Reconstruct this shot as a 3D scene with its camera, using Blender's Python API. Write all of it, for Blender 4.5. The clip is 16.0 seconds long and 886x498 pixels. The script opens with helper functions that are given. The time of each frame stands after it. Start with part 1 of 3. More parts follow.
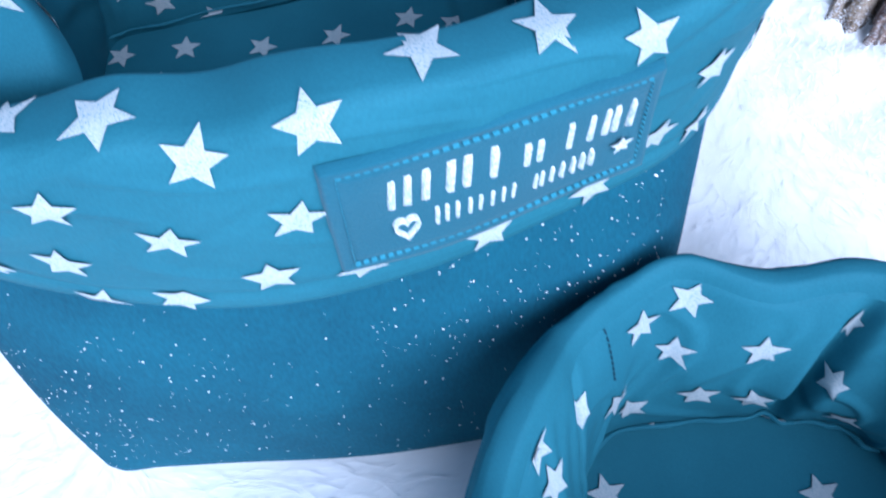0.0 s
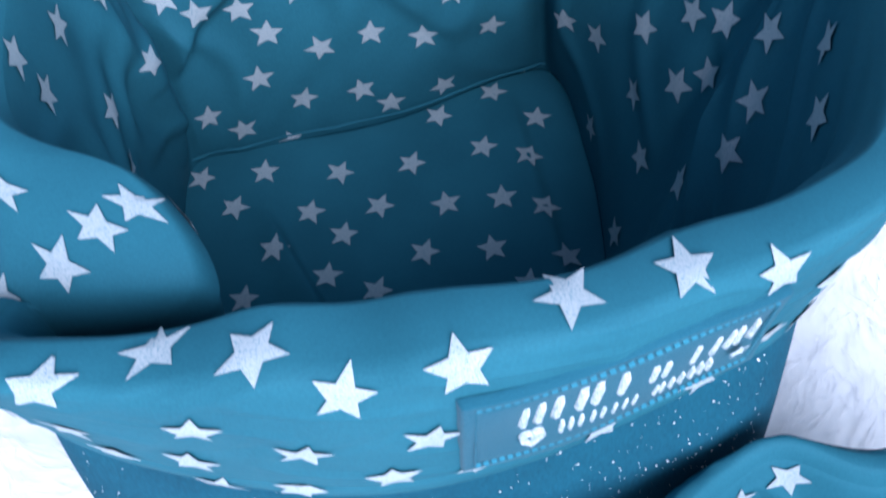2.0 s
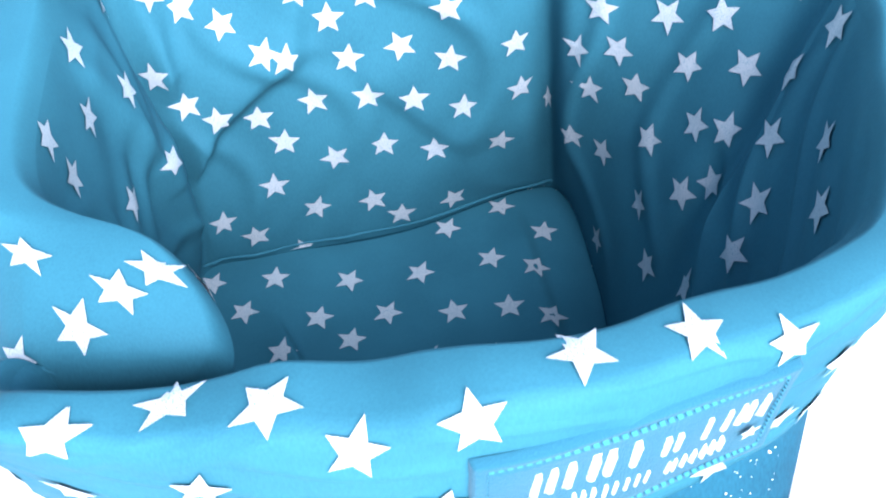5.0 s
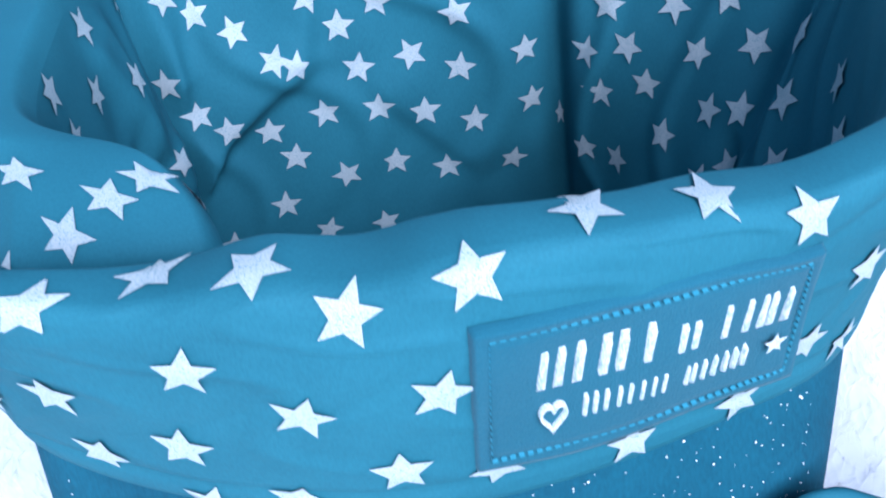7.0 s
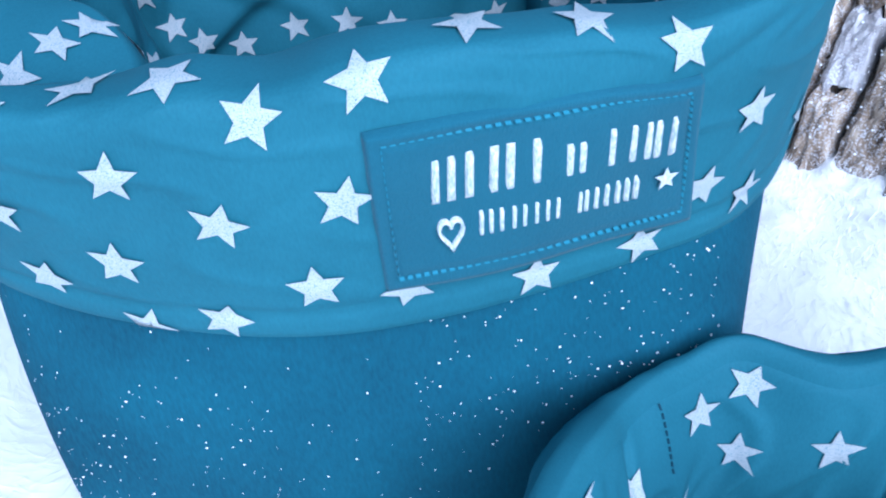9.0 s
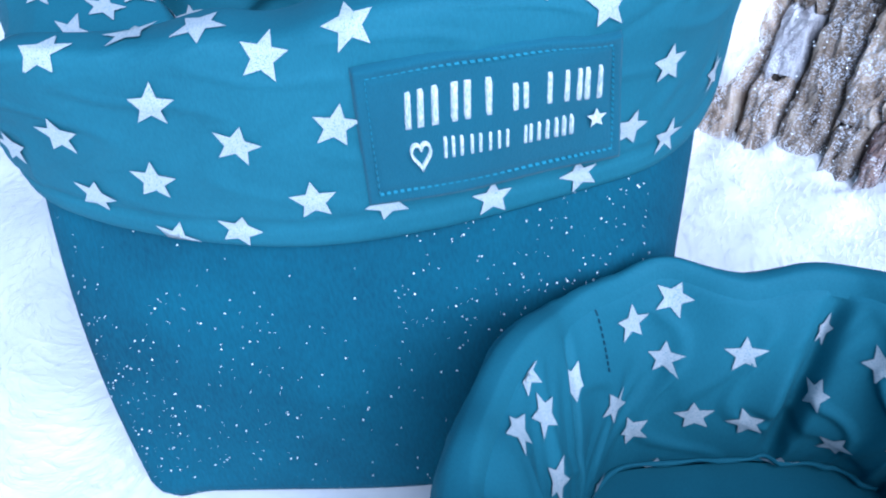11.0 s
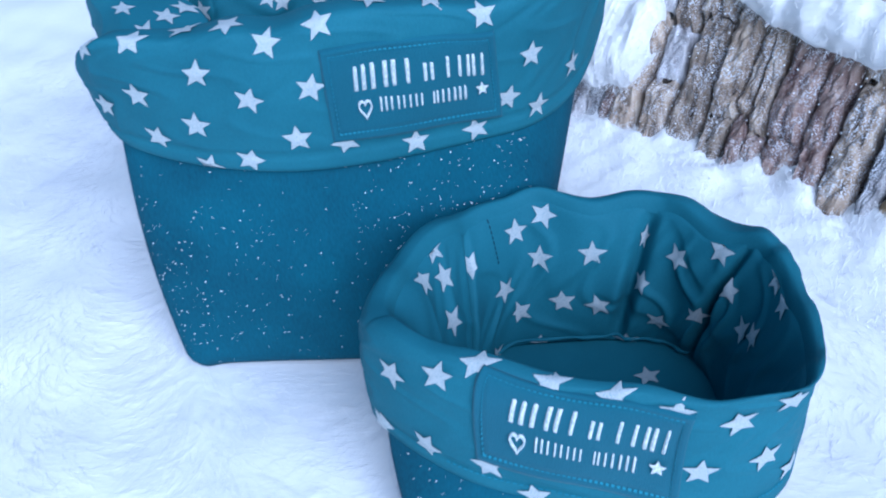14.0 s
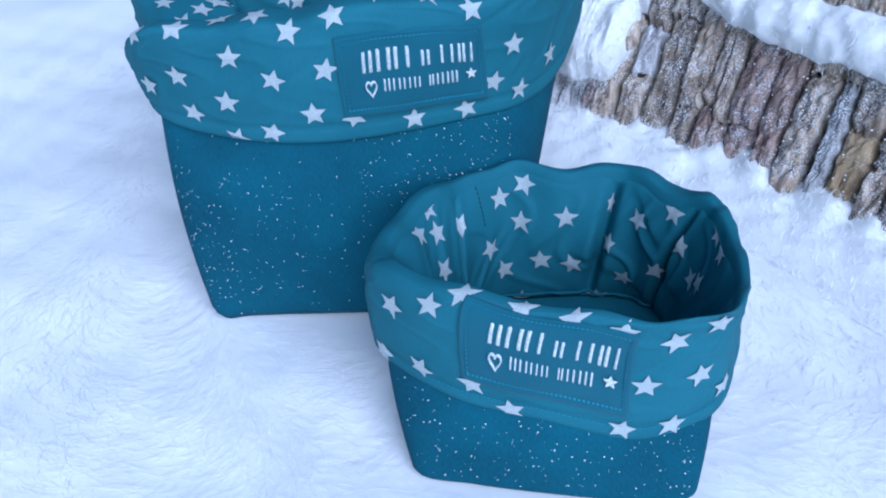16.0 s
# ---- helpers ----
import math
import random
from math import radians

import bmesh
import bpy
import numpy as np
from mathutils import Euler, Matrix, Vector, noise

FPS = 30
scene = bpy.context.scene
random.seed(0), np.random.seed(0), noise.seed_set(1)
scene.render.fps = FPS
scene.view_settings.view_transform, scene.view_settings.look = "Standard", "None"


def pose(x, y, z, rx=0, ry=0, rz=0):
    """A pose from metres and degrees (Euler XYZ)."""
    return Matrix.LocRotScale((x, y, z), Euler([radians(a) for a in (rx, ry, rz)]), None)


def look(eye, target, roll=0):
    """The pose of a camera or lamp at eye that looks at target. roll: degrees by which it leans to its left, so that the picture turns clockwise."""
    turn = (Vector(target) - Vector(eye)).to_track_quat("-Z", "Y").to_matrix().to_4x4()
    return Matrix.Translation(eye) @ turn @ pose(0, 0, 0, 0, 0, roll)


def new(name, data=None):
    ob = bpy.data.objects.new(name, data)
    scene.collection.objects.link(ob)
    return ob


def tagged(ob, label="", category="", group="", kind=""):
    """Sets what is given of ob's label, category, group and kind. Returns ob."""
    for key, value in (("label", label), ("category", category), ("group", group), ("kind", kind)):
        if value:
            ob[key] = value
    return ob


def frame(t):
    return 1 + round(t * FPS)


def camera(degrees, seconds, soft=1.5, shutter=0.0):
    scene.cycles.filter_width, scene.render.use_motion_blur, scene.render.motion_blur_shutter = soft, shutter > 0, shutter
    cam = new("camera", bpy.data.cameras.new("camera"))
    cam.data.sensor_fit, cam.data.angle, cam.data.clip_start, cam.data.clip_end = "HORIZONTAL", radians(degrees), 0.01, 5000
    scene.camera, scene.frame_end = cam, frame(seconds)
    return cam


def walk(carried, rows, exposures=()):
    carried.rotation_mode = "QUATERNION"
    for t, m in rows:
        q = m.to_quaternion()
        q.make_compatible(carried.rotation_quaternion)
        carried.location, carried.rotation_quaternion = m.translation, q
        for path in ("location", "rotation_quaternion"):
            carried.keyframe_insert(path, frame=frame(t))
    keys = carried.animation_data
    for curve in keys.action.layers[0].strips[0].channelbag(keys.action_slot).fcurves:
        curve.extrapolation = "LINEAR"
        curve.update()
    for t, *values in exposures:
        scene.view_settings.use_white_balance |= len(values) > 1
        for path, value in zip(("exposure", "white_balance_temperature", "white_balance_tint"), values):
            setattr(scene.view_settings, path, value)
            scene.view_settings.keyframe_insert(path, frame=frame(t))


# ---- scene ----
cam = camera(49.7, 16.0, soft=2.0, shutter=0.5)
PATH = [
    (0, (0.062, 0.041, 0.352), (-0.064, 1.058, -1.366), -7.1),
    (0.5, (0.057, 0.053, 0.356), (-0.093, 1.083, -1.352), -8.2),
    (1, (0.051, 0.058, 0.364), (-0.104, 1.111, -1.329), -7.5),
    (1.5, (0.042, 0.064, 0.37), (-0.12, 1.138, -1.309), -7.0),
    (2, (0.037, 0.071, 0.379), (-0.129, 1.169, -1.284), -7.1),
    (2.5, (0.036, 0.08, 0.395), (-0.133, 1.262, -1.21), -6.7),
    (3, (0.035, 0.087, 0.403), (-0.125, 1.33, -1.155), -5.6),
    (3.5, (0.035, 0.085, 0.403), (-0.119, 1.363, -1.128), -5.0),
    (4, (0.032, 0.073, 0.401), (-0.137, 1.39, -1.095), -4.9),
    (4.5, (0.031, 0.06, 0.387), (-0.134, 1.39, -1.098), -4.3),
    (4.7, (0.033, 0.057, 0.38), (-0.132, 1.39, -1.103), -4.5),
    (6.8, (0.038, 0.027, 0.334), (-0.194, 1.517, -0.98), -6.9),
    (7, (0.04, 0.022, 0.325), (-0.188, 1.545, -0.951), -6.7),
    (7.5, (0.042, 0.009, 0.312), (-0.184, 1.555, -0.937), -6.4),
    (8, (0.047, 0.0, 0.306), (-0.179, 1.553, -0.934), -7.0),
    (8.5, (0.052, -0.009, 0.3), (-0.161, 1.527, -0.964), -6.3),
    (8.7, (0.062, -0.011, 0.302), (-0.211, 1.491, -0.99), -7.6),
    (10.8, (0.082, -0.071, 0.317), (-0.191, 1.458, -0.943), -7.1),
    (11, (0.085, -0.079, 0.318), (-0.188, 1.458, -0.933), -7.0),
    (11.5, (0.091, -0.094, 0.322), (-0.182, 1.447, -0.924), -6.9),
    (12, (0.101, -0.117, 0.328), (-0.168, 1.426, -0.915), -6.8),
    (12.5, (0.113, -0.141, 0.333), (-0.163, 1.408, -0.902), -7.0),
    (13, (0.124, -0.169, 0.343), (-0.166, 1.383, -0.885), -7.7),
    (13.5, (0.135, -0.204, 0.358), (-0.168, 1.353, -0.86), -6.9),
    (14, (0.148, -0.235, 0.372), (-0.171, 1.345, -0.811), -7.2),
    (14.5, (0.148, -0.258, 0.376), (-0.189, 1.32, -0.806), -7.6),
    (15, (0.162, -0.283, 0.389), (-0.159, 1.306, -0.782), -7.5),
    (15.5, (0.162, -0.298, 0.389), (-0.155, 1.289, -0.786), -6.4),
    (16, (0.166, -0.314, 0.396), (-0.159, 1.277, -0.77), -6.8),
]
walk(cam, [(t, look(eye, target, roll)) for t, eye, target, roll in PATH],
     [(0, 1.0, 5900, 5), (1.5, 0.85, 6100, 6), (2.2, 1.05, 6400, 8), (3, 2.1, 6900, 10), (3.5, 2.3, 7050, 10), (4.6, 2.25, 7050, 10),
      (7, 1.05, 6050, 5), (8.5, 0.8, 5800, 4), (11, 0.75, 5600, 4), (13, 0.5, 5550, 3), (16, 0.17, 5550, 3)])

# ---- world and light ----
world = bpy.data.worlds.new("world")
scene.world = world
world.use_nodes = True
wn, wl = world.node_tree.nodes, world.node_tree.links
sky = wn.new("ShaderNodeTexSky")
sky.sky_type, sky.sun_disc = "NISHITA", False
sky.sun_elevation, sky.sun_rotation = radians(35), radians(152)
wl.new(sky.outputs[0], wn["Background"].inputs[0])
wn["Background"].inputs[1].default_value = 0.095
sun = new("sun", bpy.data.lights.new("sun", "SUN"))
sun.data.energy, sun.data.angle, sun.data.color = 3.7, radians(48), (0.70, 0.77, 1.0)
sun.matrix_world = look((0.47, -0.87, 0.70), (0, 0, 0))


# ---- materials ----
def material(name, rough=0.8, metal=0.0, sheen=0.0):
    m = bpy.data.materials.new(name)
    m.use_nodes = True
    b = m.node_tree.nodes["Principled BSDF"]
    b.inputs["Roughness"].default_value, b.inputs["Metallic"].default_value = rough, metal
    b.inputs["Sheen Weight"].default_value = sheen
    b.inputs["Specular IOR Level"].default_value = 0.15
    return m, m.node_tree.nodes, m.node_tree.links, b


def noise_node(nodes, links, scale, detail=4.0, coord="Object", stretch=(1, 1, 1)):
    co, mp, no = nodes.new("ShaderNodeTexCoord"), nodes.new("ShaderNodeMapping"), nodes.new("ShaderNodeTexNoise")
    mp.inputs["Scale"].default_value = stretch
    no.inputs["Scale"].default_value, no.inputs["Detail"].default_value = scale, detail
    links.new(co.outputs[coord], mp.inputs[0])
    links.new(mp.outputs[0], no.inputs["Vector"])
    return no


def ramp(nodes, links, source, stops):
    r = nodes.new("ShaderNodeValToRGB")
    while len(r.color_ramp.elements) < len(stops):
        r.color_ramp.elements.new(0.5)
    for e, (at, col) in zip(r.color_ramp.elements, stops):
        e.position, e.color = at, (*col, 1)
    links.new(source, r.inputs[0])
    return r


def bump(nodes, links, b, source, strength, distance):
    n = nodes.new("ShaderNodeBump")
    n.inputs["Strength"].default_value, n.inputs["Distance"].default_value = strength, distance
    links.new(source, n.inputs["Height"])
    links.new(n.outputs[0], b.inputs["Normal"])


def cloth(name, dark, light, weave, sheen, rough=0.85, relief=0.25):
    """Woven or napped fabric: broad mottling, a fine weave and a little fuzz."""
    m, n, l, b = material(name, rough, 0, sheen)
    broad = noise_node(n, l, 22, 5)
    fine = noise_node(n, l, weave, 3, stretch=(1, 1, 0.35))
    mix = n.new("ShaderNodeMix")
    mix.data_type = "FLOAT"
    mix.inputs[0].default_value = 0.4
    l.new(broad.outputs[0], mix.inputs[2])
    l.new(fine.outputs[0], mix.inputs[3])
    l.new(ramp(n, l, mix.outputs[0], [(0.3, dark), (0.7, light)]).outputs[0], b.inputs["Base Color"])
    bump(n, l, b, fine.outputs[0], relief, 0.0004)
    return m


COTTON = cloth("teal_cotton", (0.017, 0.106, 0.148), (0.025, 0.148, 0.200), 1500, 0.0, 0.75, 0.2)
VELOUR = cloth("teal_velour", (0.006, 0.050, 0.083), (0.011, 0.100, 0.152), 900, 0.0, 0.9, 0.45)
PATCH = cloth("teal_canvas", (0.011, 0.086, 0.128), (0.017, 0.114, 0.166), 1900, 0.1, 0.85, 0.6)
THREAD = cloth("teal_thread", (0.02, 0.16, 0.24), (0.03, 0.21, 0.29), 2500, 0.1, 0.6)
DARK_THREAD = cloth("dark_thread", (0.004, 0.035, 0.06), (0.006, 0.05, 0.08), 2500, 0.1, 0.6)

PRINT, n_, l_, b_ = material("silver_print", 0.42, 0.0)
grain = noise_node(n_, l_, 2600, 3)
l_.new(ramp(n_, l_, grain.outputs[0], [(0.34, (0.14, 0.27, 0.33)), (0.46, (0.37, 0.42, 0.45)), (0.7, (0.47, 0.49, 0.51))]).outputs[0], b_.inputs["Base Color"])
b_.inputs["Specular IOR Level"].default_value = 0.35
bump(n_, l_, b_, grain.outputs[0], 0.3, 0.0002)

STITCHED, n_, l_, b_ = material("silver_embroidery", 0.5, 0.0)
grain = noise_node(n_, l_, 1800, 2, stretch=(1, 1, 0.3))
l_.new(ramp(n_, l_, grain.outputs[0], [(0.35, (0.32, 0.42, 0.47)), (0.6, (0.66, 0.68, 0.69))]).outputs[0], b_.inputs["Base Color"])
bump(n_, l_, b_, grain.outputs[0], 0.6, 0.0003)

GLITTER, n_, l_, b_ = material("glitter", 0.35, 0.0)
b_.inputs["Base Color"].default_value = (0.9, 0.92, 0.95, 1)
b_.inputs["Specular IOR Level"].default_value = 0.9



def fluff(name, dark, light, scale, hair, relief):
    """White fibre that lets light through: a diffuse and a translucent share."""
    m, n, l, b = material(name, 0.95)
    col = ramp(n, l, noise_node(n, l, scale, 5).outputs[0], [(0.3, dark), (0.7, light)])
    l.new(col.outputs[0], b.inputs["Base Color"])
    b.inputs["Specular IOR Level"].default_value = 0.05
    bump(n, l, b, noise_node(n, l, hair, 4, stretch=(1, 0.3, 1)).outputs[0], relief, 0.001)
    thin, mix = n.new("ShaderNodeBsdfTranslucent"), n.new("ShaderNodeMixShader")
    l.new(col.outputs[0], thin.inputs[0])
    mix.inputs[0].default_value = 0.2
    l.new(b.outputs[0], mix.inputs[1])
    l.new(thin.outputs[0], mix.inputs[2])
    l.new(mix.outputs[0], n["Material Output"].inputs[0])
    return m


FUR = cloth("white_fur", (0.84, 0.84, 0.86), (0.9, 0.9, 0.91), 260, 0.0, 0.95, 0.05)
HAIR = fluff("white_hair", (0.86, 0.86, 0.88), (0.92, 0.92, 0.93), 14, 260, 0.1)
WADDING = fluff("snow_wadding", (0.90, 0.91, 0.93), (0.95, 0.95, 0.96), 60, 500, 0.1)


def bark_material(name, tones, frost):
    m, n, l, b = material(name, 0.9)
    geo = n.new("ShaderNodeObjectInfo")
    fibre = noise_node(n, l, 160, 8, stretch=(1, 1, 0.14))
    flakes = noise_node(n, l, 900, 4)
    tone = ramp(n, l, fibre.outputs[0], tones)
    hsv = n.new("ShaderNodeHueSaturation")
    val = n.new("ShaderNodeMapRange")
    val.inputs["To Min"].default_value, val.inputs["To Max"].default_value = 0.85, 1.75
    l.new(geo.outputs["Random"], val.inputs[0])
    l.new(val.outputs[0], hsv.inputs["Value"])
    l.new(tone.outputs[0], hsv.inputs["Color"])
    mixed = n.new("ShaderNodeMix")
    mixed.data_type = "RGBA"
    white = ramp(n, l, flakes.outputs[0], [(frost - 0.03, (0, 0, 0)), (frost + 0.05, (1, 1, 1))])
    drift = ramp(n, l, noise_node(n, l, 45, 3).outputs[0], [(0.38, (0.12, 0.12, 0.12)), (0.62, (1, 1, 1))])
    share = n.new("ShaderNodeMath")
    share.operation = "MULTIPLY"
    l.new(white.outputs[0], share.inputs[0])
    l.new(drift.outputs[0], share.inputs[1])
    l.new(share.outputs[0], mixed.inputs[0])
    l.new(hsv.outputs[0], mixed.inputs[6])
    mixed.inputs[7].default_value = (0.62, 0.64, 0.70, 1)
    l.new(mixed.outputs[2], b.inputs["Base Color"])
    bump(n, l, b, fibre.outputs[0], 0.9, 0.004)
    return m


BARK = bark_material("frosted_bark", [(0.28, (0.04, 0.027, 0.022)), (0.42, (0.15, 0.11, 0.08)), (0.56, (0.26, 0.20, 0.155)), (0.78, (0.42, 0.36, 0.29))], 0.535)
RED_BARK = bark_material("reddish_bark", [(0.3, (0.05, 0.022, 0.022)), (0.5, (0.15, 0.10, 0.085)), (0.75, (0.28, 0.21, 0.18))], 0.54)
GREY_BARK = bark_material("icy_bark", [(0.3, (0.10, 0.09, 0.095)), (0.5, (0.25, 0.24, 0.25)), (0.75, (0.45, 0.44, 0.45))], 0.52)
WOOD = bark_material("bare_wood", [(0.3, (0.30, 0.20, 0.115)), (0.7, (0.52, 0.39, 0.25))], 0.6)

# ---- surfaces ----
# each basket is drawn by three closed outlines of knots, from the front corner anticlockwise
GROUND = -0.0065
BIG = {
    "rim": [(-.090, .183, .186), (-.078, .162, .203), (-.035, .166, .204), (0, .173, .204), (.04, .175, .2105),
            (.078, .195, .199), (.119, .218, .198), (.131, .25, .198), (.140, .30, .2), (.145, .335, .2),
            (.149, .362, .2), (.106, .400, .203), (.04, .408, .205), (-.03, .415, .205), (-.10, .41, .205),
            (-.138, .375, .203), (-.128, .315, .2), (-.105, .236, .2), (-.06, .212, .198), (-.042, .187, .188), (-.066, .185, .168)],
    "hem": [(-.103, .177, .143), (-.085, .166, .137), (-.045, .158, .131), (0, .157, .128), (.04, .168, .126),
            (.083, .19, .123), (.117, .214, .12), (.138, .25, .122), (.15, .30, .13), (.153, .34, .13),
            (.15, .37, .13), (.10, .405, .13), (.04, .425, .13), (-.03, .43, .13), (-.11, .42, .13),
            (-.148, .385, .13), (-.148, .31, .14), (-.129, .25, .148), (-.119, .222, .147), (-.110, .2, .145), (-.106, .189, .144)],
    "base": [(-.088, .152, GROUND), (-.07, .153, GROUND), (-.04, .155, GROUND), (0, .157, GROUND), (.03, .16, GROUND),
             (.075, .168, GROUND), (.110, .18, GROUND), (.107, .205, GROUND), (.098, .235, GROUND), (.088, .26, GROUND),
             (.083, .285, GROUND), (.076, .370, GROUND), (.050, .440, GROUND), (-.03, .407, GROUND), (-.1, .387, GROUND),
             (-.137, .37, GROUND), (-.128, .30, GROUND), (-.115, .26, GROUND), (-.107, .22, GROUND), (-.10, .19, GROUND), (-.094, .165, GROUND)],
    "puff": 0.011, "belly": 0.0055, "loose": 0.002, "front": 7.0,
    "folds": [(14.72, .363, 13.55, .60, .008, .020), (13.55, .60, 13.43, .80, .007, .014), (16.0, .92, 15.54, .51, .010, .022),
              (15.54, .51, 15.08, .06, .010, .022), (14.83, .91, 14.76, .60, .008, .018), (13.13, .54, 12.58, .27, .003, .016),
              (10.26, .60, 8.7, .40, .005, .02)],
    "seams": [(12.0, 0.008, 0.14), (10.2, 0.002, 0.22), (15.0, 0.006, 0.2)],
}
SMALL = {
    "rim": [(.062, .062, .114), (.10, .040, .115), (.147, .030, .1105), (.190, .024, .108),
            (.222, .029, .110), (.233, .05, .105), (.235, .09, .10), (.231, .12, .097),
            (.224, .140, .098), (.203, .160, .091), (.180, .183, .094), (.145, .182, .091),
            (.112, .187, .094), (.085, .167, .096), (.070, .14, .104), (.058, .10, .11)],
    "hem": [(.047, .060, .058), (.088, .033, .049), (.136, .026, .040), (.185, .025, .029),
            (.220, .039, .032), (.234, .064, .037), (.237, .1, .045), (.235, .13, .05),
            (.23, .15, .05), (.21, .176, .05), (.18, .189, .05), (.145, .19, .05),
            (.108, .184, .05), (.078, .168, .055), (.06, .145, .06), (.047, .1, .06)],
    "base": [(.068, .024, GROUND), (.10, .018, GROUND), (.14, .014, GROUND), (.18, .012, GROUND),
             (.212, .016, GROUND), (.214, .05, GROUND), (.215, .09, GROUND), (.214, .13, GROUND),
             (.205, .158, GROUND), (.187, .174, GROUND), (.16, .178, GROUND), (.13, .177, GROUND),
             (.092, .167, GROUND), (.076, .13, GROUND), (.07, .09, GROUND), (.067, .055, GROUND)],
    "puff": 0.0025, "belly": 0.0025, "loose": 0.0012, "front": 5.0,
    "folds": [(10.1, 1.1, 8.39, .69, .0025, .026), (9.27, .74, 7.25, .39, .0015, .03), (8.16, 1.1, 8.13, .57, .0025, .024),
              (10.6, .45, 7.63, .06, .002, .034), (12.0, 1.0, 11.1, .27, .001, .026)],
    "seams": [(13.4, 0.003, 0.1), (10.1, 0.005, 0.16), (8.1, 0.005, 0.14)],
}


def outline(knots, u):
    """A closed smooth curve through the knots; u counts the knots."""
    k = np.asarray(knots, float)
    u = np.asarray(u, float) % len(k)
    i = np.floor(u).astype(int)
    f = (u - i)[..., None]
    a, b, c, d = (k[(i + o) % len(k)] for o in (-1, 0, 1, 2))
    return 0.5 * (2 * b + (c - a) * f + (2 * a - 5 * b + 4 * c - d) * f ** 2 + (3 * b - a - 3 * c + d) * f ** 3)


def outward(knots, u):
    t = outline(knots, np.asarray(u) + 0.02) - outline(knots, np.asarray(u) - 0.02)
    n = np.stack([t[..., 1], -t[..., 0], 0 * t[..., 0]], -1)
    return n / np.maximum(np.linalg.norm(n, axis=-1, keepdims=True), 1e-9)


def creases(u, v, size):
    """Soft wrinkles of a loose lining."""
    w = u + 0.35 * np.sin(7.1 * v + 1.3 * u)
    a = np.sin(3.9 * w + 2.2 * v) * np.sin(2.3 * v - 1.1 * u)
    b = np.maximum(0, np.sin(6.3 * w - 7.0 * v + 1.0)) ** 4
    c = np.sin(11.0 * w + 9.0 * v) * 0.3
    return size * (a + 1.3 * b + c)


def gathered(rim, u, n, size):
    """The rim with the small waves of a gathered hem."""
    loose = np.clip(16.5 - u % size, 0, 1)
    rim = rim + n * (0.0011 * loose * np.sin(3.3 * u + 0.4) * np.sin(1.7 * u))[..., None]
    rim[..., 2] += loose * (0.0018 * np.sin(4.1 * u + 0.8) * np.sin(1.3 * u + 2) + 0.0003 * np.sin(8.0 * u))
    return rim


def cuff_at(shape, u, s, wrinkle=0.0005):
    """The turned-down cuff: s = 0 at the inner lip, 0.12 on top, 1 at the hem."""
    u, s = np.broadcast_arrays(np.asarray(u, float), np.asarray(s, float))
    rim, hem, n = outline(shape["rim"], u), outline(shape["hem"], u), outward(shape["hem"], u)
    rim = gathered(rim, u, n, len(shape["rim"]))
    q = np.clip((s - 0.12) / 0.88, 0, 1)
    turn = (np.sin(np.pi / 2 * q ** 0.85) ** 0.62)[..., None]
    p = rim + (hem - rim) * turn
    drop = (q ** 1.5)[..., None]
    p[..., 2] = (rim + (hem - rim) * drop)[..., 2]
    p = p + n * (shape["puff"] * np.sin(np.pi * q ** 0.36))[..., None]
    lip = np.clip((0.12 - s) / 0.12, 0, 1)[..., None]
    p = p - n * 0.0048 * lip
    p[..., 2] -= 0.008 * lip[..., 0] ** 2
    p = p - n * (0.0012 * np.exp(-((s - 0.93) / 0.012) ** 2))[..., None]
    p = p + n * (creases(u, 2.0 * s, wrinkle) * np.clip(4 * s, 0, 1) * np.clip(6 * (1 - s), 0.15, 1))[..., None]
    return p


def lining_at(shape, u, v):
    """The inside wall: v = 0 at the floor, 1 under the lip."""
    u, v = np.broadcast_arrays(np.asarray(u, float), np.asarray(v, float))
    rim, base, n = outline(shape["rim"], u), outline(shape["base"], u), outward(shape["hem"], u)
    rim = gathered(rim, u, n, len(shape["rim"]))
    top, low = rim - n * 0.0040, base - outward(shape["base"], u) * 0.006
    top[..., 2] -= 0.006
    low[..., 2] = 0.003
    p = low + (top - low) * v[..., None]
    free = np.sin(np.pi * np.clip(v, 0, 1)) ** 0.6
    inset = 0.003 + np.maximum(0, creases(u, v, shape["loose"]) + 0.0015)
    w = u % len(shape["rim"])
    inset = inset + 0.010 * (np.clip(shape["front"] - w, 0, 1) + np.clip((w - len(shape["rim"]) + 2.2) / 1.2, 0, 1))
    for at, deep, wide in shape["seams"]:
        near = np.exp(-((u % len(shape["rim"]) - at) / wide) ** 2)
        inset = inset * (1 - near) - 0.3 * deep * near + 1.1 * deep * np.exp(-((u % len(shape["rim"]) - at) / (4 * wide)) ** 2) * (1 - near)
    size = len(shape["rim"])
    for u0, v0, u1, v1, deep, wide in shape["folds"]:
        du, dv = (u1 - u0) * 0.05, (v1 - v0) * 0.2
        span = math.hypot(du, dv)
        a, c = ((u % size) - u0) * 0.05, (v - v0) * 0.2
        along, across = (a * du + c * dv) / span ** 2, (a * dv - c * du) / span
        ends = np.clip(4 * (along + 0.15), 0, 1) * np.clip(4 * (1.15 - along), 0, 1)
        inset = inset + deep * ends * np.where(across > 0, np.exp(-(across / wide) ** 2), np.exp(-(across / (0.25 * wide)) ** 2))
    return p - n * (inset * free)[..., None]


